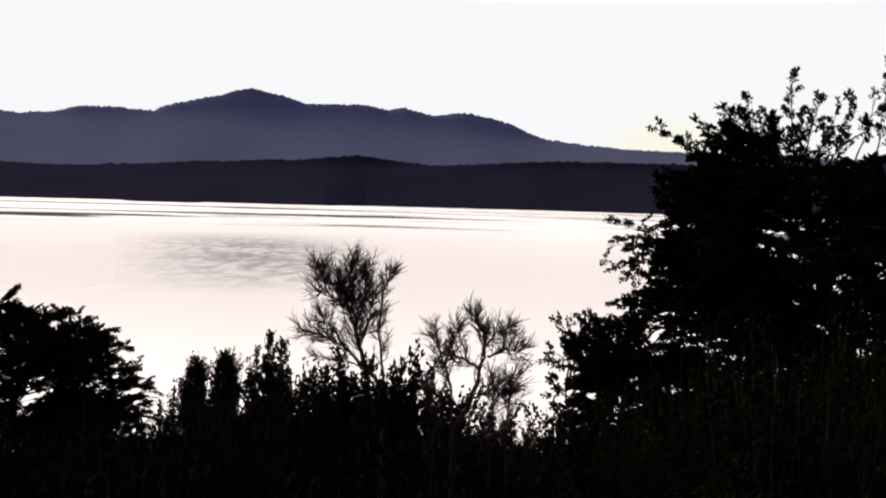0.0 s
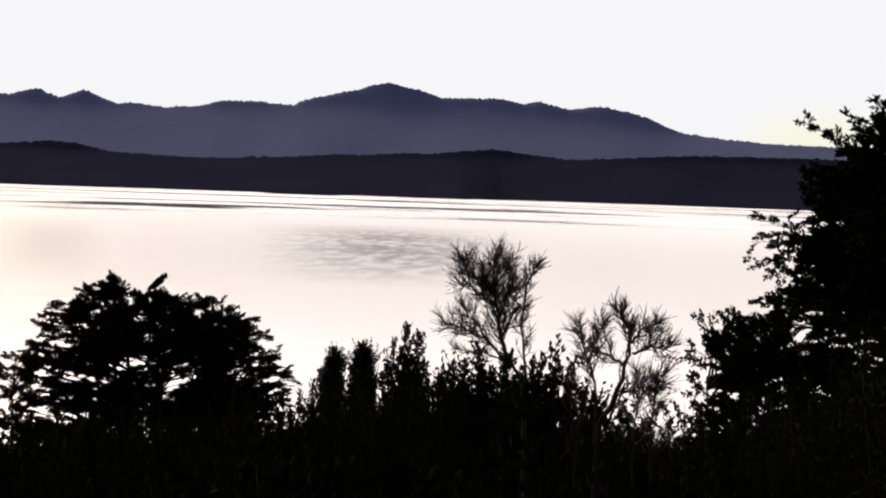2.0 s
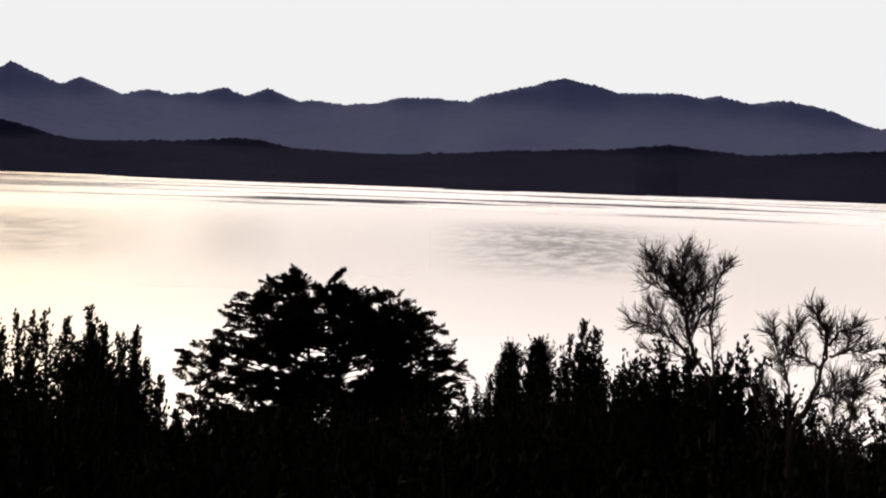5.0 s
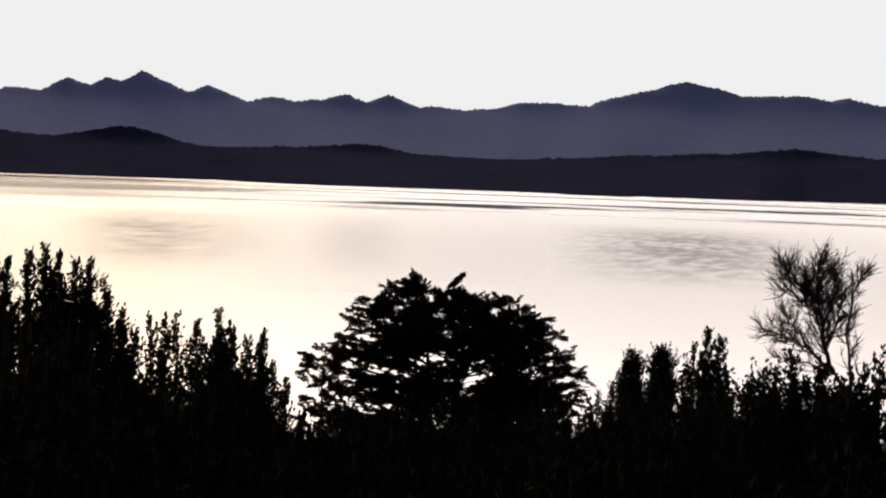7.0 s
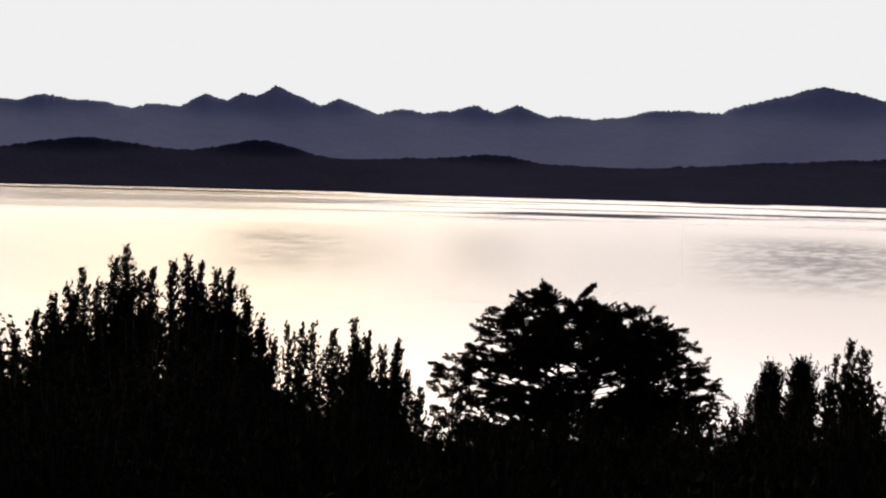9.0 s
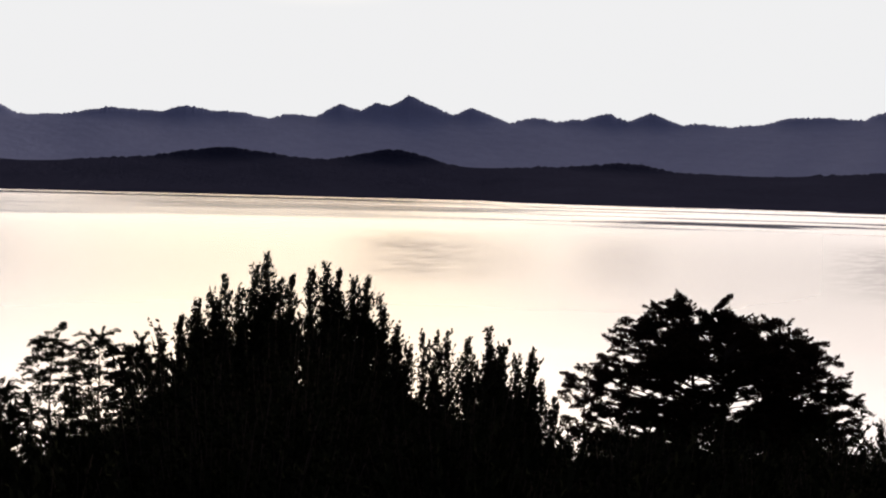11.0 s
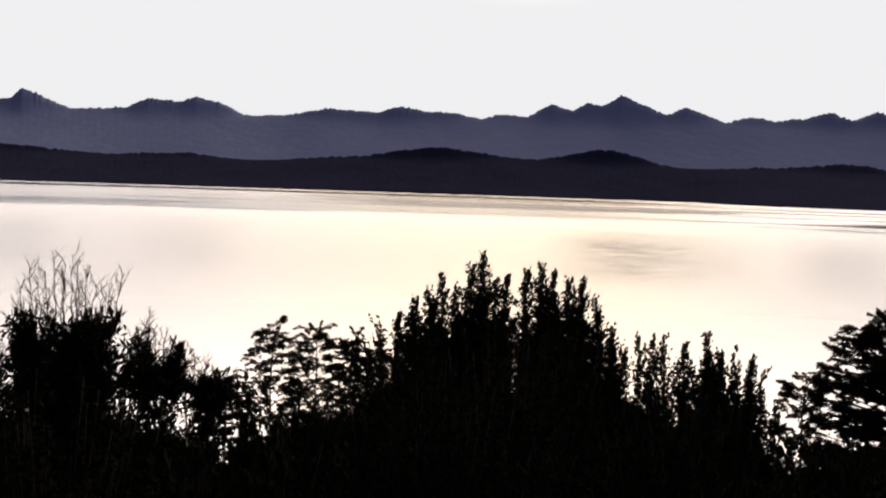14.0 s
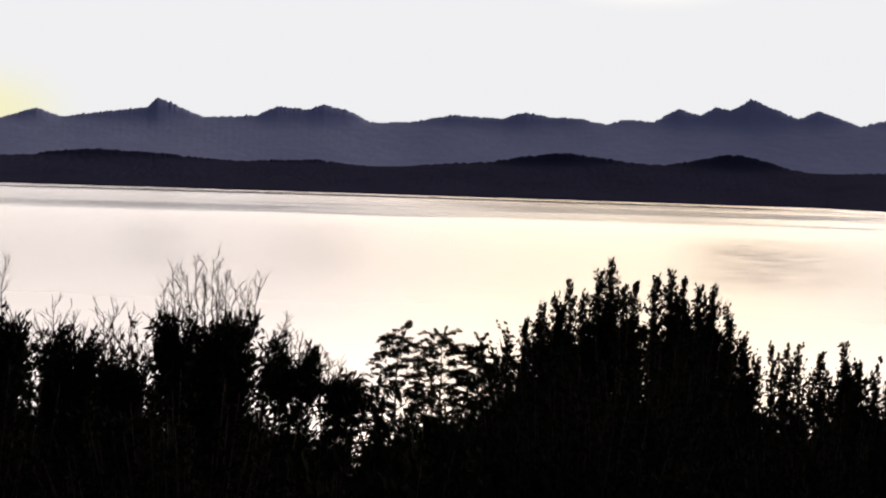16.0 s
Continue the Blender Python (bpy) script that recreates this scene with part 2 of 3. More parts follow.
def bent(a, b, bend, n=6, wobble=0.0):
    """A curved line from a to b whose middle is moved by bend."""
    out = []
    for i in range(n):
        t = i / (n - 1)
        p = a.lerp(b, t) + bend * (4 * t * (1 - t))
        if 0 < i < n - 1 and wobble:
            p = p + sphere() * wobble
        out.append(p)
    return out


def along(pts, t):
    x = t * (len(pts) - 1)
    i = min(int(x), len(pts) - 2)
    return pts[i].lerp(pts[i + 1], x - i), (pts[i + 1] - pts[i]).normalized()


# ---- ground, water and mountains ----
SHORE = 75.0


def slope(x, y):
    """Height of the hillside: it falls to the lake in front and climbs behind."""
    r = math.hypot(x, y)
    a = math.degrees(math.atan2(-x, y)) - 25
    a = (a + 180) % 360 - 180
    behind = min(max((abs(a) - 80) / 45, 0), 1)
    front = 16.4 * (1 - r / SHORE) ** 1.4 if r < SHORE else -0.10 * (r - SHORE)
    front = max(front, -3.0)
    back = 16.4 + 0.14 * r if r < 400 else 72.4 + 0.03 * (r - 400)
    bumpy = 0.25 * noise.noise((x * 0.15, y * 0.15, 3.0)) * min(r / 8, 1) * (1 if r < SHORE - 4 else 0.15)
    k = behind * behind * (3 - 2 * behind)
    return front * (1 - k) + back * k + bumpy


def spot(az, dist, eye=START):
    d = towards(az)
    x, y = eye[0] + d.x * dist, eye[1] + d.y * dist
    return Vector((x, y, slope(x, y)))


def build_ground():
    radii = [0, 1, 2, 3.5, 5, 7, 9, 12, 15, 18, 22, 26, 30, 35, 40, 46, 52, 58, 63, 67, 70, 72.5, 74.5, 77, 81, 90, 105, 130, 200, 300, 400, 800, 1600, 2400, 3400, 4700]
    n = 144
    verts, faces = [Vector((0, 0, slope(0, 0)))], []
    for r in radii[1:]:
        for i in range(n):
            d = towards(360.0 * i / n)
            verts.append(Vector((d.x * r, d.y * r, slope(d.x * r, d.y * r))))
    for i in range(n):
        faces.append((0, 1 + i, 1 + (i + 1) % n))
    for j in range(len(radii) - 2):
        for i in range(n):
            a, b = 1 + j * n + i, 1 + j * n + (i + 1) % n
            faces.append((a, a + n, b + n, b))
    ob = mesh_object("ground", verts, faces, SOIL, smooth=True)
    tagged(ob, "dark soil hillside falling to the lake shore", "ground", kind="structure")


def build_water():
    n = 96
    verts = [towards(360.0 * i / n) * 4800 for i in range(n)]
    ob = mesh_object("water", [Vector((v.x, v.y, 0)) for v in verts], [tuple(range(n))], WATER)
    tagged(ob, "calm lake mirroring the pale evening sky", "lake", kind="structure")


# crest of each range: bearing and elevation of its summits and saddles as the terrace sees them
EAST_CREST = [(-60, 1.2), (-25, 2.2), (-11.1, 2.54), (-9, 2.6), (-6.3, 2.81), (-4.7, 3.04), (-2.6, 3.85), (-0.9, 4.18), (0.6, 4.0), (2.2, 4.33), (2.9, 4.18),
              (3.9, 4.41), (6.8, 4.36), (7.9, 4.69), (9.5, 5.0), (11.1, 4.55), (13.2, 4.06), (14, 3.73), (16, 3.84), (17.3, 3.8), (18.4, 3.48), (20, 3.35)]
WEST_CREST = [(21.5, 3.51), (22, 3.4), (23.6, 3.95), (24.7, 3.56), (25.6, 3.91), (26.8, 3.62), (28.1, 3.48), (29.1, 3.67), (30.3, 3.38), (32.2, 4.06),
              (33, 3.68), (35.2, 4.54), (36.1, 4.04), (36.8, 4.14), (37.5, 3.78), (38.5, 4.06), (39.7, 3.42), (40.9, 3.52), (41.9, 3.25), (43.1, 3.5),
              (44.5, 3.53), (45.8, 3.72), (46.9, 3.41), (49.3, 3.49), (51.4, 3.1), (53.2, 3.01), (54.4, 3.56), (55.5, 3.79), (56.3, 3.51), (57.7, 3.62),
              (58.8, 3.12), (61.2, 2.98), (63.3, 3.78), (63.8, 3.31), (65.3, 3.08), (67.6, 2.71), (68.7, 3.04), (70.2, 2.55), (80, 2.8), (110, 1.5)]
HILL_CREST = [(-60, 1.2), (-10, 1.97), (-5.8, 1.97), (0.5, 1.62), (4.2, 1.95), (7.8, 1.65), (11.5, 1.46), (14.5, 1.25), (18, 1.05), (21.5, 1.14), (24.8, 1.55), (28, 1.3), (32, 1.13),
              (35.9, 1.95), (39.4, 1.38), (43.9, 1.82), (48.7, 1.2), (52.7, 0.87), (56, 1.13), (59.6, 0.97), (64, 1.22), (66, 1.29), (70, 0.85), (110, 1.0)]


def knots(z, table):
    return float(np.interp(z, [a for a, _ in table], [c for _, c in table]))


def crest_height(crest, az, sharp):
    for (a0, e0), (a1, e1) in zip(crest, crest[1:]):
        if a0 <= az <= a1:
            t = (az - a0) / (a1 - a0)
            t = t * sharp + (1 - sharp) * t * t * (3 - 2 * t)
            return e0 + (e1 - e0) * t
    return crest[0][1] if az < crest[0][0] else crest[-1][1]


def build_range(name, label, crest, foot, far, material, sharp, rugged, crags, step, floor):
    """A mountain range as a heightfield in bearing and distance: foot, spurs, crest and back slope."""
    rows = [0.0, 0.06, 0.14, 0.24, 0.36, 0.48, 0.60, 0.72, 0.82, 0.90, 0.95, 0.98, 1.0, 1.10, 1.25]
    count = int((110 + 60) / step) + 1
    bearings, heights = [c[0] for c in crest], [c[1] for c in crest]
    window = np.linspace(-1, 1, 81)
    weights = (1 - window ** 2) ** 2
    weights /= weights.sum()
    verts, faces = [], []
    for i in range(count):
        az = -60 + i * step
        e = crest_height(crest, az, sharp)
        broad = float((np.interp(az + window * 13.0, bearings, heights) * weights).sum())
        jag = rugged * (0.45 * noise.noise((az * 1.7, 2.0, far * 0.01)) + 0.75 * noise.noise((az * 4.3, 5.0, far * 0.01)) ** 2 * 2)
        jag += 0.05 * noise.noise((az * 5.5, 7.0, far * 0.01)) + crags * noise.noise((az * 9.0, 8.0, far * 0.01)) + 0.4 * crags * noise.noise((az * 21.0, 9.0, far * 0.01))
        d = towards(az)
        near = knots(az, foot)
        for k in rows:
            own = min(k, 1) ** 26
            top = EYE + far * math.tan(radians(e * own + broad * 0.92 * (1 - own) + jag * own ** 8))
            dist = near + (far - near) * k
            rise = k ** 1.15 if k <= 1 else 1 - (k - 1) * 1.6
            spur = 0.045 * noise.noise((az * 0.30, k * 1.4, far * 0.013)) * k * (1 - k) * 4 if k < 1 else 0
            z = floor + (top - floor) * max(rise + spur, 0) if k > 0 else -2.0
            verts.append(Vector((d.x * dist, d.y * dist, z)))
    m = len(rows)
    for i in range(count - 1):
        for j in range(m - 1):
            a = i * m + j
            faces.append((a, a + 1, a + m + 1, a + m))
    ob = mesh_object(name, verts, faces, material, smooth=True)
    tagged(ob, label, "mountains", kind="structure")


build_ground()
build_water()
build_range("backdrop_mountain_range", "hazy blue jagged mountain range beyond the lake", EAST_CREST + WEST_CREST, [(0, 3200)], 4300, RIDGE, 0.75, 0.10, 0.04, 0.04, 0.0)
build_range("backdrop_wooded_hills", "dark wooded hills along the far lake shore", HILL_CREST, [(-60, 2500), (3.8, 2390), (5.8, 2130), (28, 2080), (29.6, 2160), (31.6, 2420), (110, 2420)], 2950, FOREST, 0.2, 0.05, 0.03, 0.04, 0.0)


def build_spit(label, az0, az1, dist, tall, deep):
    """A low wooded tongue of land that runs out from the far shore."""
    n = max(int((az1 - az0) / 0.15), 8)
    verts, faces = [], []
    for i in range(n + 1):
        t = i / n
        az = az0 + (az1 - az0) * t
        k = min(1, t * 8, (1 - t) * 3) ** 0.7
        d = towards(az)
        r = dist * (1 + 0.004 * noise.noise((az * 0.7, 1, 4)))
        h = tall * k * (0.8 + 0.5 * noise.noise((az * 5, 2, 4)))
        for off, z in ((-deep * k, -0.5), (-deep * 0.4 * k, h), (deep * 0.4 * k, h), (deep * k, -0.5)):
            verts.append(d * (r + off) + Vector((0, 0, z)))
    for i in range(n):
        for j in range(3):
            a = i * 4 + j
            faces.append((a, a + 1, a + 5, a + 4))
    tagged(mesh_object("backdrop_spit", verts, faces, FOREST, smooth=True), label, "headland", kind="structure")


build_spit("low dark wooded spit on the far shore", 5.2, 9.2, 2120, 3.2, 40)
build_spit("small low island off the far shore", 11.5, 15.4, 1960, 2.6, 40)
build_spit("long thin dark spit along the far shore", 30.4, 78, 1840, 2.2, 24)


# ---- plants ----
def thing(name, at, label, category, group=""):
    ob = new(name)
    ob.empty_display_size = 0.3
    ob.location = at
    return tagged(ob, label, category, group)


def leafy_twig(leaves, a, b, count, length, width, flat=0.0):
    """Leaves set alternately along a twig from a to b; flat 1 spreads them in one level plane."""
    d = (b - a)
    if d.length < 1e-6:
        return
    d = d.normalized()
    side = d.cross(Vector((0, 0, 1)))
    side = side.normalized() if side.length > 0.05 else Vector((1, 0, 0))
    for i in range(count):
        t = (i + rnd(0.2, 0.9)) / count
        sign = 1 if i % 2 else -1
        wild = sphere()
        out = (side * sign * 0.9 + d * 0.75) * flat + (wild * 0.75 + d * 0.4 + Vector((0, 0, 0.85 if wild.y > -0.3 else -0.7))) * (1 - flat)
        up = Vector((0, 0, 1)) * flat + sphere() * (1 - flat * 0.75)
        k = rnd(0.7, 1.25)
        leaves.add(a.lerp(b, t), out, up, length * k, width * k)


def spray(wood, leaves, a, b, droop, span, twigs, count, length, width, thick, flat=0.45):
    """A flat fan of foliage: a limb from a to b with leafy side twigs in its own level plane."""
    axis = b - a
    reach = axis.length
    pts = bent(a, b, Vector((0, 0, droop * reach)), 6, reach * 0.02)
    wood.limb(pts, thick, thick * 0.25, 4)
    side = axis.cross(Vector((0, 0, 1)))
    side = side.normalized() if side.length > 1e-4 else Vector((1, 0, 0))
    for i in range(twigs):
        t = 0.22 + 0.78 * (i + rnd(0.1, 0.9)) / twigs
        p, d = along(pts, t)
        sign = 1 if i % 2 else -1
        size = span * reach * (1.15 - 0.75 * t) * rnd(0.6, 1.25)
        tip = p + (d * 0.75 + side * sign * rnd(0.55, 0.95) + Vector((0, 0, rnd(-0.18, 0.22)))).normalized() * size
        wood.limb([p, tip], thick * 0.32, thick * 0.1, 3)
        leafy_twig(leaves, p.lerp(tip, 0.1), tip, count, length, width, flat)
    leafy_twig(leaves, along(pts, 0.6)[0], pts[-1] + axis.normalized() * length * 0.6, count, length, width, flat)


def crown_tree(name, label, at, stems, tips, leaf, material, seed, fan=3, size=1.0, twigs=9, count=9, thick=0.12, rise=0.35, level=0.9, outer=(), droop=(-0.02, 0.10), category="tree", group=""):
    """A broadleaf tree: stems (lists of points) carry limbs to the tips of the crown; round each tip stand level fans of small leaves, thinner ones along the single outer limbs."""
    random.seed(seed)
    top = thing(name, at, label, category, group)
    wood, leaves = Wood(), Leaves()
    for pts in stems:
        wood.limb(pts, thick, thick * 0.15, 7)
    for tip in tips:
        best = min(stems, key=lambda s: (Vector(along(s, 0.6)[0]) - tip).length)
        root = min((along(best, k / 24)[0] for k in range(3, 24)), key=lambda q: (Vector((q.x, q.y, 0)) - Vector((tip.x, tip.y, 0))).length * 0.3 + abs(q.z - (tip.z - rise * (Vector((q.x, q.y, 0)) - Vector((tip.x, tip.y, 0))).length)))
        d = tip - root
        pts = bent(root, tip, Vector((0, 0, rnd(0.0, 0.10) * d.length)), 6, d.length * 0.02)
        w = min(thick * 0.3, 0.012 + 0.012 * d.length)
        wood.limb(pts, w, w * 0.3, 4)
        for i in range(fan):
            a, way = along(pts, rnd(0.45, 0.95) if i else 0.8)
            way = (way + sphere() * (0.75 if i else 0.15) + Vector((0, 0, 0.12))).normalized()
            way.z *= level
            spray(wood, leaves, a, a + way * size * rnd(0.65, 1.2), rnd(*droop), 0.42, twigs, count, leaf[0], leaf[1], w * 0.4)
    for a, b in outer:   # single limbs that stand out of the crown
        reach = (b - a).length
        pts = bent(a - (b - a) * 0.5, b, sphere() * reach * 0.06, 9, reach * 0.015)
        wood.limb(pts, 0.012, 0.003, 4)
        for i in range(int(5 + 9 * reach)):
            q, way = along(pts, min(0.3 + 0.7 * (i + rnd(0, 1)) / (5 + 9 * reach), 0.99))
            way = (way * 1.2 + sphere() * 0.9).normalized()
            spray(wood, leaves, q, q + way * rnd(0.10, 0.24), rnd(*droop), 0.45, 4, 7, leaf[0] * 0.78, leaf[1] * 0.75, 0.004, 0.2)
    wood.build("trunk", BARK, top)
    leaves.build("crown", material, top)
    return top


def column_tree(name, label, at, leaders, leaf, material, seed, category="tree", density=1.0, tip_bare=0.0, group="", widen=0.45, start=0.10):
    """A bushy tree of upright leaders, each (dx, dy, height, radius), clothed in short ascending shoots that widen below the tip."""
    random.seed(seed)
    top = thing(name, at, label, category, group)
    wood, leaves = Wood(), Leaves()
    for dx, dy, h, r in leaders:
        base = Vector((dx * 0.45 + rnd(-0.15, 0.15), dy * 0.45, -0.3))
        end = Vector((dx, dy, h))
        pts = bent(base, end, Vector((dx, dy, 0)) * 0.12, 8, 0.03)
        wood.limb(pts, 0.018 + 0.010 * h, 0.004, 6)
        s, phase = 0.02, rnd(0, 6)
        while s < min(h * (1 - start), 3.8):
            wide = min(r, start * 0.6 + widen * s) * (0.70 + 0.22 * math.sin(s * 6.5 + phase) + 0.16 * math.sin(s * 15.0 + 2.0 * phase))
            p, d = along(pts, max(0.02, 1 - s / h))
            for _ in range(max(2, int(density * (2 + 9 * wide)))):
                reach = max(wide * rnd(0.35, 1.15), 0.05)
                ang = rnd(0, 2 * math.pi)
                out = Vector((math.cos(ang), math.sin(ang), 0))
                a = p + Vector((0, 0, rnd(-0.04, 0.04)))
                tip = a + out * reach + Vector((0, 0, reach * rnd(0.5, 1.4) + 0.03))
                mid = a.lerp(tip, 0.55) + out * reach * 0.14
                wood.limb([a, mid, tip], 0.005, 0.002, 3)
                if s > tip_bare or rnd(0, 1) < 0.12:
                    k = min(max(int(reach / 0.035), 3), 12)
                    big = 1.0 if s < 0.6 or reach > wide * 0.8 else 1.5
                    leafy_twig(leaves, mid, tip + Vector((0, 0, 0.02)), k, leaf[0], leaf[1])
                    leafy_twig(leaves, a.lerp(mid, 0.2), mid, k, leaf[0] * big, leaf[1] * big)
            s += 0.055
        if tip_bare == 0:
            leafy_twig(leaves, along(pts, 1 - 0.15 / h)[0], end + Vector((0, 0, leaf[0] * 0.5)), 10, leaf[0], leaf[1])
    wood.build("trunk", BARK, top)
    leaves.build("crown", material, top)
    return top


def brush(wood, pts, thick, n, ls, m, lt, lift=0.35):
    """A bare limb set with short ascending twigs, each carrying finer ones."""
    wood.limb(pts, thick, thick * 0.35, 6)
    for i in range(n):
        t = 0.15 + 0.85 * (i + rnd(0, 1)) / n
        p, way = along(pts, min(t, 0.995))
        side = sphere()
        side = (side - way * side.dot(way)).normalized()
        d = (way * 0.9 + side * rnd(0.45, 1.15) + Vector((0, 0, lift * 0.7))).normalized()
        size = ls * (1.15 - 0.5 * t) * rnd(0.55, 1.25)
        tw = bent(p, p + d * size, (sphere() * 0.10 + Vector((0, 0, -0.06))) * size, 5, size * 0.02)
        wood.limb(tw, thick * 0.32, 0.0013, 4)
        for j in range(m):
            q, w2 = along(tw, rnd(0.15, 0.98))
            s2 = sphere()
            s2 = (s2 - w2 * s2.dot(w2)).normalized()
            e = (w2 + s2 * rnd(0.3, 1.0) + Vector((0, 0, lift * 0.7))).normalized()
            k = lt * rnd(0.5, 1.3)
            wood.limb([q, q + e * k * 0.5, q + (e + s2 * 0.1 + Vector((0, 0, 0.1))).normalized() * k], 0.0017, 0.0009, 3)


def bare_shrub(name, label, at, limbs, seed):
    """A leafless shrub; each limb is (points, thickness, twigs, twig length, fine twigs, their length)."""
    random.seed(seed)
    top = thing(name, at, label, "shrub")
    for pts, thick, n, ls, m, lt in limbs:
        w = Wood()
        line = [Vector(q) for q in pts]
        fine = [along(line, k / 11)[0] + sphere() * 0.008 for k in range(12)]
        brush(w, fine, thick, n, ls, int(m * 0.7), lt)
        w.build("stem", TWIG, top)
    return top


def bush_mesh(name, seed, material, leaf, tall=1.0, shoots=120):
    """A rounded bush 1.65 m high (times tall) and about 2.4 m wide, made of leafy shoots from the root."""
    random.seed(seed)
    top = thing(name, (0, 0, 0), "dense dark evergreen bush on the shaded slope", "bush", "bushes on the slope")
    wood, leaves = Wood(), Leaves()
    for i in range(shoots):
        d = sphere()
        d.z = abs(d.z) * 1.1 + 0.15
        d.normalize()
        lump = 0.85 + 0.3 * noise.noise(d * 2.2 + Vector((seed, 0, 0)))
        end = Vector((d.x * 1.2, d.y * 1.2, 0.15 + d.z ** 0.55 * 1.75 * tall)) * min(lump * rnd(0.85, 1.1), 1.0)
        pts = bent(Vector((d.x * 0.1, d.y * 0.1, -0.3)), end, Vector((0, 0, 0.12)), 6, 0.04)
        wood.limb(pts, 0.010, 0.003, 3)
        for j in range(int(13 + 7 * (tall - 1))):
            p, way = along(pts, rnd(0.1, 0.99))
            tip = p + (way * 0.8 + sphere() * 0.7 + Vector((0, 0, 0.3))) * rnd(0.08, 0.24)
            leafy_twig(leaves, p, tip, 11, leaf[0], leaf[1])
    wood.build("stem", BARK, top)
    leaves.build("foliage", material, top)
    return top


def ztop(az, el, dist):
    return EYE + dist * math.tan(radians(el))


def spindle_tips(n, profile, z0, z1, seed):
    """Points on and inside a crown whose radius at each height is profile(z)."""
    random.seed(seed)
    out = []
    for i in range(n):
        z = z0 + (z1 - z0) * (i + rnd(0, 1)) / n
        a = i * 2.39996 + rnd(-0.4, 0.4)
        r = profile(z) * (rnd(0.75, 1.1) if rnd(0, 1) < 0.7 else rnd(0.3, 0.75))
        out.append(Vector((math.cos(a) * r, math.sin(a) * r, z)))
    return out


def stem(base, end, sway=0.04):
    return bent(Vector(base), Vector(end), Vector((rnd(-1, 1), rnd(-1, 1), 0)) * sway * (Vector(end) - Vector(base)).length, 9, 0.01 * (Vector(end) - Vector(base)).length)


def sight(az, el, dist, eye=START):
    """The point on a bearing and an elevation at a level distance from the eye."""
    d = towards(az)
    return Vector((eye[0] + d.x * dist, eye[1] + d.y * dist, ztop(0, el, dist)))


def limb_lines(base, dist, limbs, eye=START):
    """Start and end of single limbs, each from one bearing and elevation to another, with the depth by which it leans."""
    return [(sight(a0, e0, dist, eye) - base, sight(a1, e1, dist + deep, eye) - base) for a0, e0, a1, e1, deep in limbs]


def lobe_tips(base, dist, lobes, dense, eye=START):
    """Tips over the upper side of rounded lobes, each (bearing, elevation, radius, depth)."""
    out = []
    for az, el, r, deep in lobes:
        c = sight(az, el, dist + deep, eye) - base
        for _ in range(int(dense * r * r)):
            d = sphere()
            if d.z < -0.35:
                d.z = -d.z
            out.append(c + d * r * (rnd(0.82, 1.0) if rnd(0, 1) < 0.75 else rnd(0.4, 0.8)))
    return out


# the tall beech beside the terrace
random.seed(10)
p = spot(-20.6, 15.0)
tall = [(13.0, 2.6), (16.0, 2.5), (16.7, 2.4), (17.3, 2.15), (17.9, 2.0), (18.4, 1.95), (18.65, 1.6), (18.85, 0.9)]
LIMBS_OUT = [(-13.0, 2.2, -11.2, 2.9, 0), (-15.4, 2.9, -15.0, 4.4, -0.2), (-17.6, 2.9, -18.2, 4.4, 0.2), (-19.2, 2.9, -19.8, 4.9, 0), (-12.6, 0.6, -11.0, 0.9, 0), (-11.4, -3.6, -9.4, -4.4, 0),
             (-12.4, 2.4, -10.0, 3.7, 0), (-14.8, 2.8, -14.2, 5.2, 0.2), (-16.0, 2.8, -16.1, 6.2, 0), (-17.1, 2.8, -17.5, 5.3, -0.3), (-18.4, 2.8, -18.9, 5.3, 0.3), (-13.6, 2.5, -12.6, 3.6, -0.2),
             (-16.6, 2.8, -16.6, 4.5, 0.5), (-20.0, 2.8, -20.4, 6.2, 0), (-11.6, -1.5, -8.1, -0.9, 0), (-11.6, -2.0, -7.9, -2.0, 0.2), (-11.6, -2.3, -8.2, -2.9, 0), (-11.2, -2.9, -9.0, -3.5, 0.2), (-12.4, 1.5, -10.9, 1.5, 0.3), (-11.6, -0.3, -10.2, -0.3, -0.2)]
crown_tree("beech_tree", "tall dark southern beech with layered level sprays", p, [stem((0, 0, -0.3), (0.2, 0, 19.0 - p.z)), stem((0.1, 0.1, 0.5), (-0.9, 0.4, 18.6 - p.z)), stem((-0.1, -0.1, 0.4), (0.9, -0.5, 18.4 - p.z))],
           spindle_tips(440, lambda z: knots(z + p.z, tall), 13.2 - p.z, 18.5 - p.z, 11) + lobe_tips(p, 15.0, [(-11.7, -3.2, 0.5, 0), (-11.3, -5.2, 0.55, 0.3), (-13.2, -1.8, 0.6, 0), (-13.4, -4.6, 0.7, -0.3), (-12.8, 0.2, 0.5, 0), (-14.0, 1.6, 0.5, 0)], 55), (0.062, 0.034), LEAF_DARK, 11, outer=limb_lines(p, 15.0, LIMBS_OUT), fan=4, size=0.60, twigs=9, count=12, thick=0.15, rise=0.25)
random.seed(16)
p = spot(-24.2, 15.6)
tall = [(13.0, 2.0), (17.4, 2.0), (18.3, 1.7), (18.6, 1.1), (18.9, 0.4)]
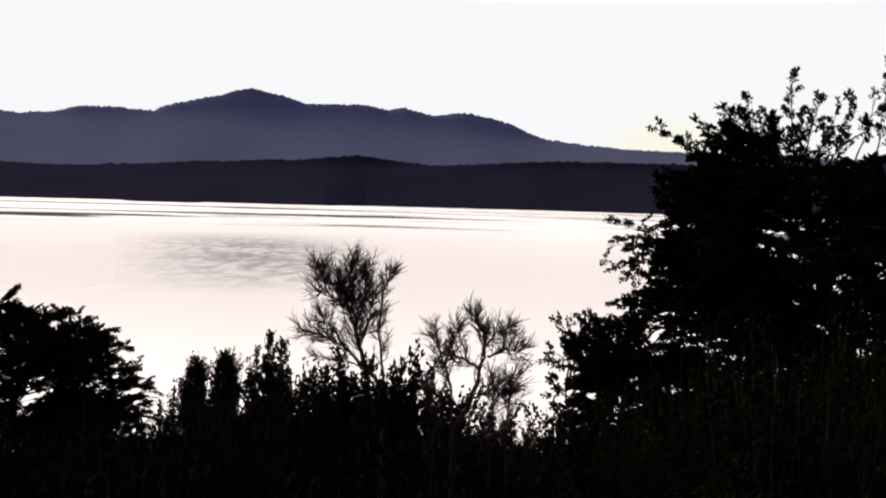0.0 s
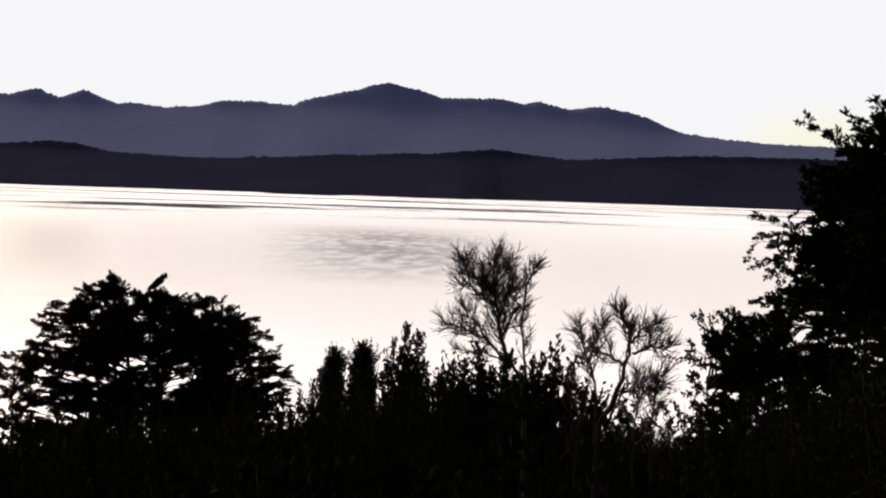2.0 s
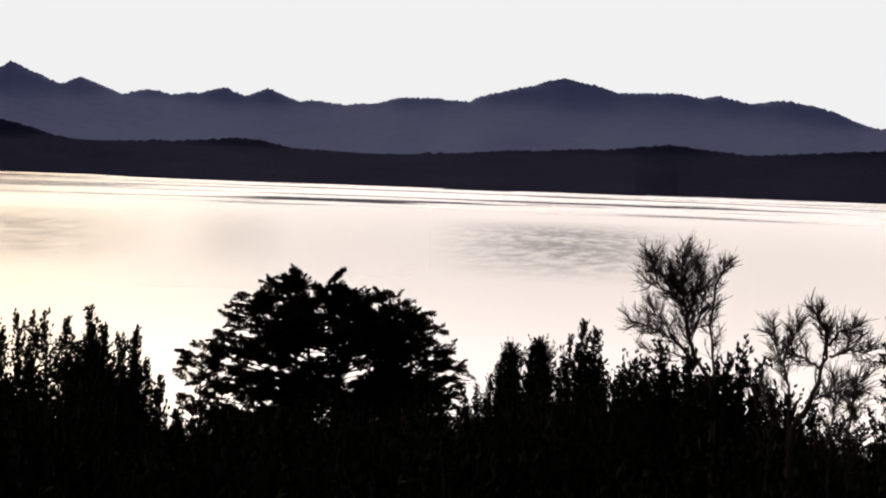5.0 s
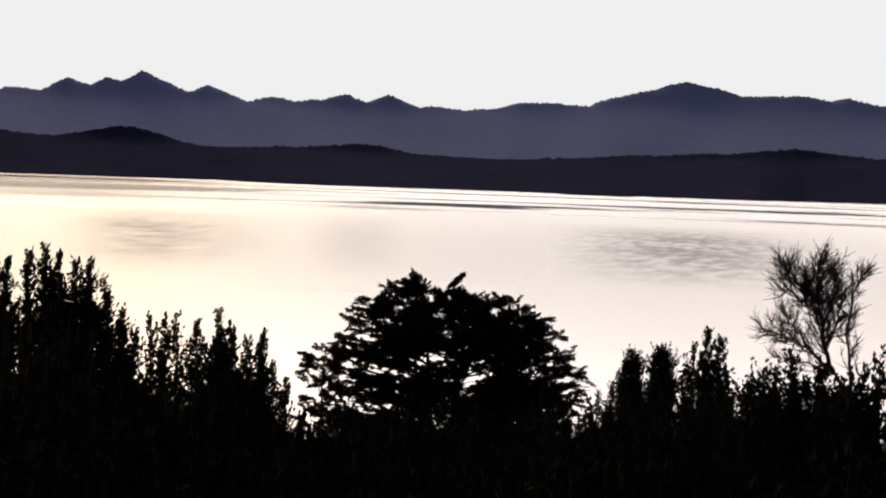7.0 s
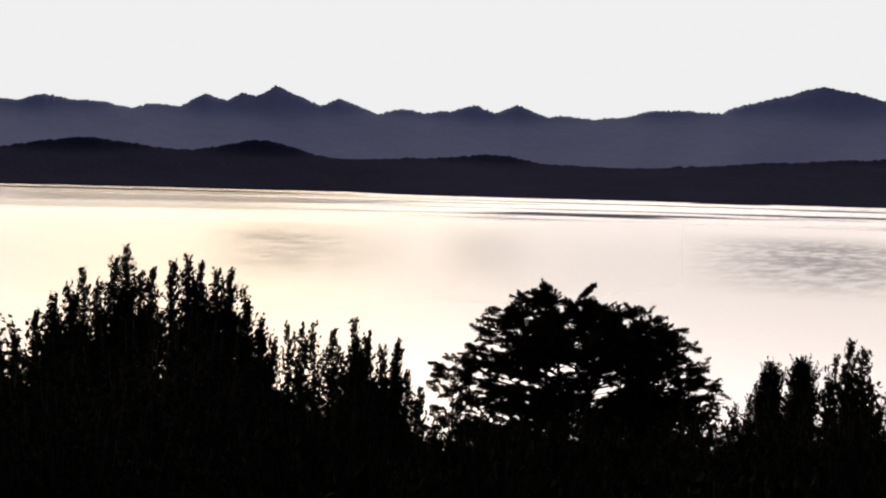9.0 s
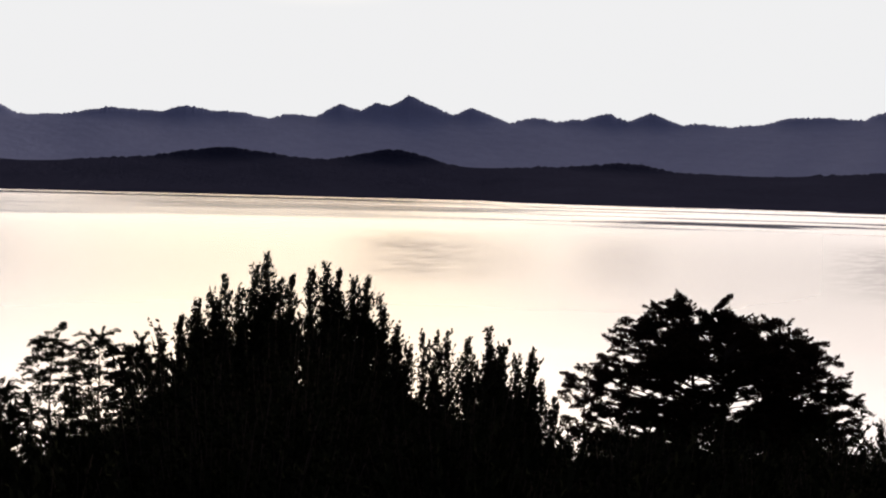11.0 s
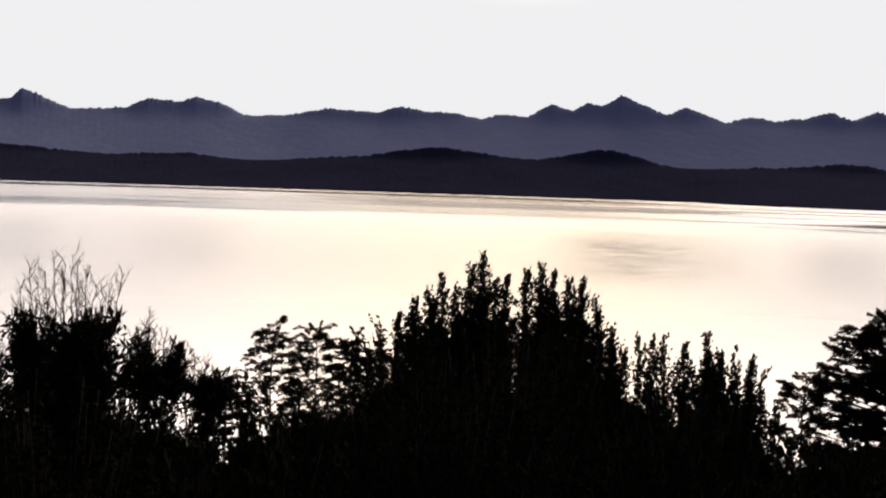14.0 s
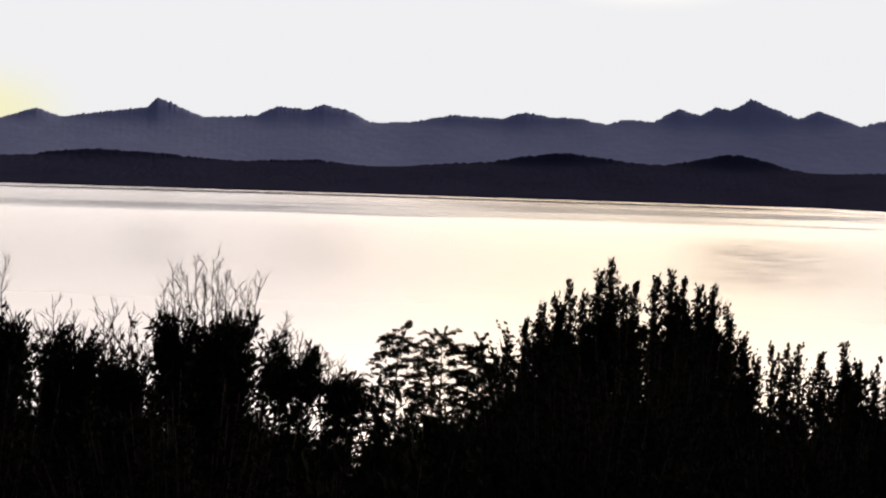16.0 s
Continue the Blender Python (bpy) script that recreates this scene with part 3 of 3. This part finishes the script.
crown_tree("beech_tree", "tall dark southern beech with layered level sprays", p, [stem((0, 0, -0.3), (0.1, 0, 19.0 - p.z))],
           spindle_tips(150, lambda z: knots(z + p.z, tall), 13.2 - p.z, 18.6 - p.z, 16), (0.066, 0.036), LEAF_DARK, 16, outer=limb_lines(p, 15.6, [(-22.0, 2.8, -21.6, 5.6, 0), (-23.4, 2.8, -23.8, 6.2, 0), (-25.0, 2.8, -25.6, 5.0, 0)]), fan=4, size=0.6, twigs=9, count=13, thick=0.15, rise=0.4)
random.seed(12)
p = spot(-8.6, 12.0)
crown_tree("beech_sapling", "low spreading beech sapling below the tall tree", p, [stem((0, 0, -0.3), (0.1, 0, 16.4 - p.z)), stem((0, 0, 0), (-0.5, 0.2, 16.2 - p.z))],
           lobe_tips(p, 12.0, [(-7.3, -7.9, 0.26, 0), (-7.9, -7.0, 0.16, 0.1), (-9.2, -6.9, 0.22, 0), (-6.8, -9.6, 0.26, 0.2), (-9.0, -8.8, 0.50, 0), (-10.8, -6.9, 0.24, 0), (-10.6, -9.2, 0.55, 0.3), (-8.4, -11.5, 0.6, 0)], 110), (0.056, 0.030), LEAF_DARK, 12,
           outer=limb_lines(p, 12.0, [(-7.0, -7.4, -5.9, -6.0, 0), (-6.6, -8.0, -5.5, -7.2, 0), (-7.8, -6.8, -7.2, -5.5, 0), (-6.4, -9.4, -5.5, -8.9, 0), (-8.6, -6.6, -8.6, -5.6, 0)]), fan=2, size=0.34, twigs=8, count=10, thick=0.05)

# the broad round beech down by the water
random.seed(13)
p = spot(20.3, 71)
ROUND = [(22.5, -6.62, 2.25, 0), (24.15, -7.35, 2.0, -1), (19.9, -7.35, 2.45, 1), (18.1, -7.4, 2.25, -1.5), (16.1, -8.2, 2.15, 1), (14.7, -9.7, 1.8, 0), (25.2, -9.2, 1.8, 1), (21.9, -9.0, 2.6, -2), (18.7, -9.2, 2.6, -2),
         (20.26, -5.3, 0.8, 0.5), (22.2, -5.3, 0.7, 0.5), (21.0, -7.9, 2.6, 4), (18.0, -8.5, 2.6, 4), (22.6, -8.4, 2.4, -4), (17.4, -8.9, 2.2, -4)]
SKIRT = [(25.0, -10.9, 1.8, -1), (23.0, -11.3, 1.9, -3), (20.6, -11.4, 1.9, -3), (18.0, -11.3, 2.0, -3), (15.7, -11.2, 2.0, 0), (14.4, -11.0, 1.4, 0), (25.2, -12.4, 1.5, 0), (22.4, -12.8, 1.3, -2), (18.6, -12.9, 1.4, -2), (15.6, -12.8, 1.8, 0), (21.0, -10.8, 2.0, 4), (17.0, -11.0, 2.0, 4)]
crown_tree("round_beech", "broad round-crowned beech standing at the lake shore", p,
           [stem((math.cos(a) * 0.5, math.sin(a) * 0.5, -0.3), (math.cos(a) * k * 3.2, math.sin(a) * k * 3.2, 10.6 - 1.4 * k)) for a, k in ((0.3, 1.2), (1.6, 0.9), (2.7, 1.3), (3.9, 0.4), (5.2, 1.0))],
           lobe_tips(p, 71, ROUND, 7.5) + lobe_tips(p, 71, SKIRT, 10.0), (0.17, 0.072), LEAF_BROWN, 13, level=0.75, fan=5, size=0.88, twigs=8, count=8, thick=0.26, rise=0.25)
random.seed(14)
p = spot(26.4, 69)
crown_tree("shore_beech", "smaller beech with thin crown beside the round beech", p, [stem((0, 0, -0.3), (0, 0, ztop(0, -8.2, 69) - p.z))],
           lobe_tips(p, 69, [(26.5, -9.3, 1.0, 0), (26.0, -9.0, 0.8, 1), (26.9, -9.9, 0.7, 0), (26.2, -10.8, 1.2, 0), (26.4, -12.2, 1.3, 0)], 12), (0.17, 0.075), LEAF_BROWN, 14, fan=3, size=0.9, twigs=7, count=9, thick=0.12)
# feathery trees by the shore further round the bay
for az, el, reach, seed in ((51.6, -7.0, 2.7, 21), (49.5, -7.05, 2.6, 22), (47.6, -7.45, 2.4, 23), (53.9, -9.4, 1.9, 24)):
    random.seed(seed)
    p = spot(az, 68, END)
    h = ztop(0, el, 68) - p.z
    crown_tree("feathery_beech", "slender beech with drooping feathery sprays near the shore", p, [stem((0, 0, -0.3), (0, 0, h))],
               spindle_tips(80, lambda z: max(0.15, reach * (1.0 - 0.95 * z / h)), 0.8, h - 0.2, seed), (0.13, 0.055), LEAF_DARK, seed, fan=3, size=1.15, twigs=9, count=13, thick=0.11, rise=0.5, level=0.6, droop=(0.05, 0.22),
               group="feathery beeches near the shore")


# upright leafy trees
def leaders_for(dist, eye, base, peaks):
    out = []
    for az, el, r in peaks:
        q = towards(az)
        k = dist + rnd(-0.35, 0.35)
        x, y = eye[0] + q.x * k, eye[1] + q.y * k
        out.append((x - base.x, y - base.y, ztop(0, el + 0.04, k) - base.z, r))
    return out


GROVE = (
    (44.0, 17.2, ((46.9, -7.8, 0.3), (46.1, -6.5, 0.32), (45.3, -5.85, 0.36), (44.6, -5.3, 0.4), (43.95, -4.65, 0.34), (42.6, -4.15, 0.36), (42.0, -3.5, 0.36), (41.3, -4.7, 0.36), (40.85, -4.55, 0.34), (43.3, -5.2, 0.6), (41.8, -5.1, 0.6), (45.3, -6.5, 0.55), (44.3, -5.9, 0.6), (40.8, -6.2, 0.5))),
    (38.2, 17.0, ((39.9, -4.25, 0.28), (39.2, -4.0, 0.32), (38.6, -4.2, 0.32), (37.8, -4.6, 0.36), (37.15, -4.6, 0.36), (36.45, -5.7, 0.3), (38.9, -5.4, 0.55), (37.3, -5.6, 0.55))),
    (35.5, 16.6, ((35.75, -6.9, 0.36), (35.1, -7.95, 0.34), (35.6, -7.6, 0.45))),
    (33.6, 16.4, ((34.4, -7.15, 0.26), (33.7, -7.0, 0.28), (33.2, -7.15, 0.24), (33.8, -8.6, 0.4))),
    (30.6, 16.2, ((32.2, -7.4, 0.28), (31.2, -6.85, 0.36), (30.55, -7.65, 0.4), (29.05, -7.85, 0.24), (28.6, -9.4, 0.3), (27.9, -10.2, 0.3), (29.8, -8.2, 0.6), (31.0, -7.8, 0.6), (29.2, -9.0, 0.5), (27.1, -11.8, 0.3))),
)
for k, (az, dist, peaks) in enumerate(GROVE):
    random.seed(30 + k)
    p = spot(az, dist, MIDDLE)
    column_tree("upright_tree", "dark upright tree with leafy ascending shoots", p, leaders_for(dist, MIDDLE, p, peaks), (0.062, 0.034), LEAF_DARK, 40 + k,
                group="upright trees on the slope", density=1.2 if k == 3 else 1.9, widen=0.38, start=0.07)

# the two small cypresses and their neighbours
for az, el, dist, r, seed in ((11.55, -8.0, 27.0, 0.24, 51), (10.15, -7.75, 27.0, 0.30, 52)):
    random.seed(seed)
    p = spot(az, dist, EARLY)
    h = ztop(0, el, dist) - p.z
    column_tree("cypress", "small dense dark cypress on the slope", p, [(0, 0, h, r), (0.10, 0.1, h - 0.18, r), (-0.12, -0.1, h - 0.24, r), (-0.2, 0.1, h - 0.8, r * 1.1), (0.16, 0, h - 0.7, r * 1.1)],
                (0.06, 0.034), LEAF_DARK, seed, density=3.2, widen=1.1, group="small cypresses")
random.seed(53)
p = spot(8.0, 25, EARLY)
h = ztop(0, -6.8, 25) - p.z
column_tree("young_tree", "young tree with loose leafy shoots", p, [(0, 0, h, 0.30), (0.22, 0.1, h - 0.16, 0.24), (-0.30, 0, h - 0.35, 0.22), (0.36, 0, h - 0.75, 0.26), (-0.1, 0.1, h - 0.5, 0.34), (-0.45, 0.1, h - 0.9, 0.2), (0.15, 0, h - 1.0, 0.4)],
            (0.085, 0.048), LEAF_DARK, 53, density=1.0, widen=0.6)
for az, el, dist, r, seed in ((6.3, -9.1, 12, 0.22, 54), (5.1, -8.5, 12, 0.26, 55), (4.4, -7.75, 11, 0.30, 56), (3.0, -8.1, 11, 0.30, 57), (3.7, -8.9, 11, 0.30, 58), (12.5, -9.6, 22, 0.3, 59), (1.4, -8.1, 9, 0.12, 60), (0.66, -7.55, 9, 0.16, 61), (0.0, -9.0, 9, 0.14, 62), (-0.9, -9.6, 9, 0.14, 63), (2.1, -9.2, 9, 0.2, 64)):
    random.seed(seed)
    p = spot(az, dist, EARLY)
    h = ztop(0, el, dist) - p.z
    column_tree("leafy_shrub", "thin leafy shrub with upright shoots", p, [(0, 0, h, r), (r * 0.8, 0.1, h - 0.12, r * 0.9), (-r * 0.8, 0, h - 0.18, r * 0.9), (0.0, -0.1, h - 0.3, r * 1.2)],
                (0.052, 0.028), LEAF_DARK, seed, density=1.5 if r > 0.17 else 0.7, category="shrub", group="leafy shrubs on the slope")


def traced(base, dist, eye, line):
    """A limb's course in metres round its root, from bearings and elevations at one distance."""
    bow = rnd(-0.10, 0.10)
    n = len(line) - 1
    return [sight(az, el, dist + bow * i / n, eye) - base for i, (az, el) in enumerate(line)]


# bare shrubs close to the terrace: course of each limb, thickness, twigs, their length, fine twigs, their length
random.seed(70)
p = spot(1.9, 7.0, EARLY)
bare_shrub("bare_shrub", "tall leafless shrub with fine upright twigs", p, [(traced(p, 7.0, EARLY, line), *rest) for line, *rest in (
    (((1.8, -20.0), (1.96, -9.8), (2.37, -8.74), (2.85, -8.23)), 0.022, 5, 0.12, 5, 0.06),
    (((2.85, -8.23), (3.26, -7.17), (3.46, -5.82), (3.75, -4.67), (3.70, -3.15)), 0.015, 76, 0.17, 14, 0.08),
    (((3.55, -5.3), (4.40, -4.35), (5.05, -3.95), (5.25, -3.4)), 0.009, 42, 0.13, 13, 0.07),
    (((3.62, -5.6), (4.75, -4.7), (5.40, -4.55)), 0.007, 24, 0.10, 12, 0.06),
    (((2.94, -8.24), (4.05, -7.22), (5.00, -6.75), (5.95, -6.55)), 0.010, 44, 0.13, 13, 0.07),
    (((3.90, -7.21), (4.75, -6.25), (5.15, -5.75)), 0.007, 26, 0.12, 12, 0.07),
    (((2.79, -8.36), (4.05, -7.92), (5.60, -7.75)), 0.006, 18, 0.09, 10, 0.06),
    (((1.96, -9.80), (2.17, -7.65), (2.33, -6.30), (2.14, -4.80), (1.92, -3.95), (1.72, -3.6)), 0.010, 46, 0.10, 12, 0.07),
    (((3.31, -6.08), (2.95, -4.70), (3.05, -3.5)), 0.010, 44, 0.14, 14, 0.08),
    (((3.26, -7.17), (2.75, -6.0), (2.60, -5.0)), 0.008, 30, 0.13, 13, 0.07),
    (((3.40, -6.4), (3.95, -5.3), (4.2, -4.0)), 0.009, 40, 0.14, 14, 0.08))], 71)
p = spot(-1.6, 6.2, EARLY)
bare_shrub("crooked_shrub", "crooked leafless shrub with spreading twigs", p, [(traced(p, 6.2, EARLY, line), *rest) for line, *rest in (
    (((-1.4, -20.0), (-1.67, -11.1), (-2.27, -9.9), (-2.73, -8.67), (-2.94, -7.59)), 0.020, 14, 0.10, 6, 0.06),
    (((-2.94, -7.59), (-3.03, -6.78), (-2.72, -6.1), (-2.3, -5.5)), 0.012, 40, 0.10, 12, 0.06),
    (((-3.04, -7.05), (-3.53, -6.4), (-4.2, -6.0)), 0.008, 30, 0.09, 11, 0.06),
    (((-2.70, -8.14), (-1.89, -7.7), (-1.35, -7.6)), 0.008, 26, 0.10, 12, 0.06),
    (((-2.25, -9.63), (-3.42, -9.2), (-4.4, -9.06)), 0.008, 30, 0.16, 12, 0.08),
    (((-1.44, -12.0), (-1.44, -9.29), (-1.02, -7.99), (-0.68, -7.1), (-0.52, -6.3)), 0.009, 40, 0.10, 12, 0.06),
    (((-1.02, -7.99), (-1.28, -7.0), (-1.62, -6.1)), 0.008, 32, 0.10, 12, 0.06),
    (((-3.07, -7.58), (-3.96, -7.2), (-4.7, -7.2)), 0.008, 30, 0.12, 12, 0.07),
    (((-3.3, -14.0), (-3.4, -10.5), (-3.5, -8.6)), 0.007, 40, 0.15, 11, 0.08),
    (((-4.2, -14.0), (-4.2, -10.5), (-4.4, -8.4)), 0.007, 40, 0.15, 11, 0.08),
    (((-0.6, -14.0), (-0.6, -10.5), (-0.5, -9.0)), 0.006, 30, 0.13, 10, 0.07))], 72)


# half-bare broom shrubs at the terrace's far end
def broom(az, dist, seed, leafy, shoots, label="half-bare broom shrub with thin upright shoots"):
    """Thin shoots that fan out of one root; narrow leaves clothe each up to the elevation leafy. A shoot: bearing and elevation of its tip."""
    random.seed(seed)
    at = spot(az, dist, END)
    top = thing("broom_shrub", at, label, "shrub", "broom shrubs")
    leaves = Leaves()
    for a1, e1 in shoots:
        w = Wood()
        line = traced(at, dist, END, ((az + (a1 - az) * 0.4, -22.0), (az + (a1 - az) * 0.7, -10.5), (az + (a1 - az) * 0.82, -10.0 + (e1 + 10.0) * 0.5), (a1, e1)))
        fine = [along(line, k / 17)[0] + sphere() * 0.008 for k in range(18)]
        brush(w, fine, 0.0065, 24, 0.13, 3, 0.05, 0.6)
        w.build("stem", TWIG, top)
        high = leafy + rnd(-0.5, 0.7)   # leaves reach unevenly far up
        for k in range(170):
            p, way = along(fine, rnd(0.24, 0.97))
            el = math.degrees(math.atan2(p.z + at.z - EYE, dist))
            if el > high - 2.4 * rnd(0, 1) ** 1.3:
                continue
            tip = p + (sphere() + Vector((0, 0, 0.55))).normalized() * rnd(0.04, 0.11)
            leafy_twig(leaves, p, tip, 7, 0.056, 0.015)
    leaves.build("foliage", LEAF_DARK, top)
    return top


broom(60.9, 7.0, 81, -7.0, ((62.5, -4.2), (62.1, -4.9), (61.4, -3.9), (61.0, -4.7), (60.55, -3.75), (60.2, -5.2), (59.85, -4.5), (59.2, -5.7), (58.25, -4.6), (57.0, -6.6), (62.9, -5.3), (61.8, -4.5), (60.9, -4.2), (60.3, -4.4), (59.5, -5.1), (58.8, -5.4), (63.2, -6.7), (62.8, -6.0), (59.3, -6.6)))
broom(67.2, 7.2, 82, -7.5, ((67.8, -6.1), (67.4, -6.7), (66.9, -6.7), (66.4, -7.2), (68.4, -7.0), (67.9, -7.4), (66.0, -7.6)))
broom(65.0, 7.1, 83, -8.9, ((65.6, -6.3), (65.1, -6.1), (64.3, -6.6), (64.8, -7.4), (64.0, -8.2), (65.4, -7.5), (63.4, -8.4)))
broom(56.6, 7.4, 84, -8.4, ((57.2, -7.3), (56.8, -7.4), (56.35, -7.7), (57.6, -8.2), (55.6, -8.4), (56.0, -8.2)))
broom(55.0, 7.6, 85, -9.6, ((54.9, -8.5), (54.4, -9.0), (53.7, -9.7), (55.4, -9.2), (53.4, -10.8), (54.0, -10.2)))
broom(70.3, 6.6, 86, -6.9, ((69.6, -6.3), (70.4, -5.9), (71.2, -6.2), (70.0, -4.2), (70.9, -4.4), (69.2, -7.0)))

# undergrowth
random.seed(90)
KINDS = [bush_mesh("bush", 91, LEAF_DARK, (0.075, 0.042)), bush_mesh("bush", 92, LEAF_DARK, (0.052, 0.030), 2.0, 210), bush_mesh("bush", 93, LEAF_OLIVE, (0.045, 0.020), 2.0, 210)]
tagged(KINDS[2], "dull olive-green bush beside the terrace")


def put_bush(kind, at, height, wide):
    ob = copy_thing(KINDS[kind], Matrix.Translation(at) @ Matrix.Rotation(rnd(0, 6.28), 4, "Z"))
    ob.scale = (wide / 2.4, wide / 2.4, height / (1.9, 3.55, 3.55)[kind])
    return ob


FILL = [(-26, -5.0), (-12, -6.2), (-9.5, -7.0), (-6, -9.8), (-4.5, -10.8), (-2, -11.0), (0, -10.3), (1.5, -10.0), (3, -8.9), (5, -9.2), (7, -9.5), (12.3, -9.8), (13.2, -10.4), (14, -11.2), (15, -11.4), (25, -11.5), (26.2, -12.0),
        (26.8, -12.6), (27.2, -12.3), (28, -10.8), (29.3, -9.2), (31.5, -8.4), (33, -10.0), (34.5, -10.0), (35.5, -8.4), (36.5, -7.8), (39, -7.0), (40.2, -8.2), (41, -6.9), (44.5, -6.9), (46, -7.6), (47.5, -8.3), (49, -9.1), (50.5, -9.7),
        (52, -11.4), (53.5, -14.0), (55.3, -12.6), (56, -9.9), (57, -9.2), (58, -9.2), (59.5, -8.8), (61, -8.1), (63, -8.7), (64, -9.2), (66, -8.5), (68, -8.3), (69.5, -7.4), (76, -7.0)]


def stroll(az):
    """Where the phone is when it faces a bearing."""
    k = min(max(az / 62, 0), 1)
    return (END[0] * k, END[1] * k)


for dist in (6.3, 7.9, 9.5, 11.9, 15, 19, 24, 30, 38, 47, 57, 66):
    step = math.degrees((1.0 if dist < 13 else 1.3) * (1 + dist * 0.02) / dist)
    az = -27 + rnd(0, step)
    while az < 76:
        r = dist * rnd(0.94, 1.06)
        at = spot(az, r, stroll(az))
        half = math.degrees(0.45 / r)
        room = ztop(0, min(knots(az + k * half, FILL) for k in (-1, 0, 1)) - rnd(0, 0.7) - (1.2 if dist < 7 else 0), r) - at.z
        if room > 0.5:
            wide = 1.9 * rnd(0.9, 1.15) if dist < 13 else max(2.0, min(room, 3.8) * 1.1) * rnd(0.9, 1.15)
            put_bush(1 if room > 2.3 else 0, at, min(room, 3.8) * 1.08, wide)
        az += step * rnd(0.8, 1.2)
for az, dist, el in ((-12, 6.5, -7.6), (-15.5, 6.0, -7.2), (-19, 5.6, -7.4), (-23, 5.6, -6.4), (-9.6, 7.2, -9.0), (-13.5, 8.5, -6.2), (-18.5, 8.2, -5.2)):
    at = spot(az, dist)
    put_bush(2, at, ztop(0, el, dist) - at.z, 1.7)
for k in KINDS:   # the first of each kind stands among the others
    k.location = spot(32 + 5 * KINDS.index(k), 21)
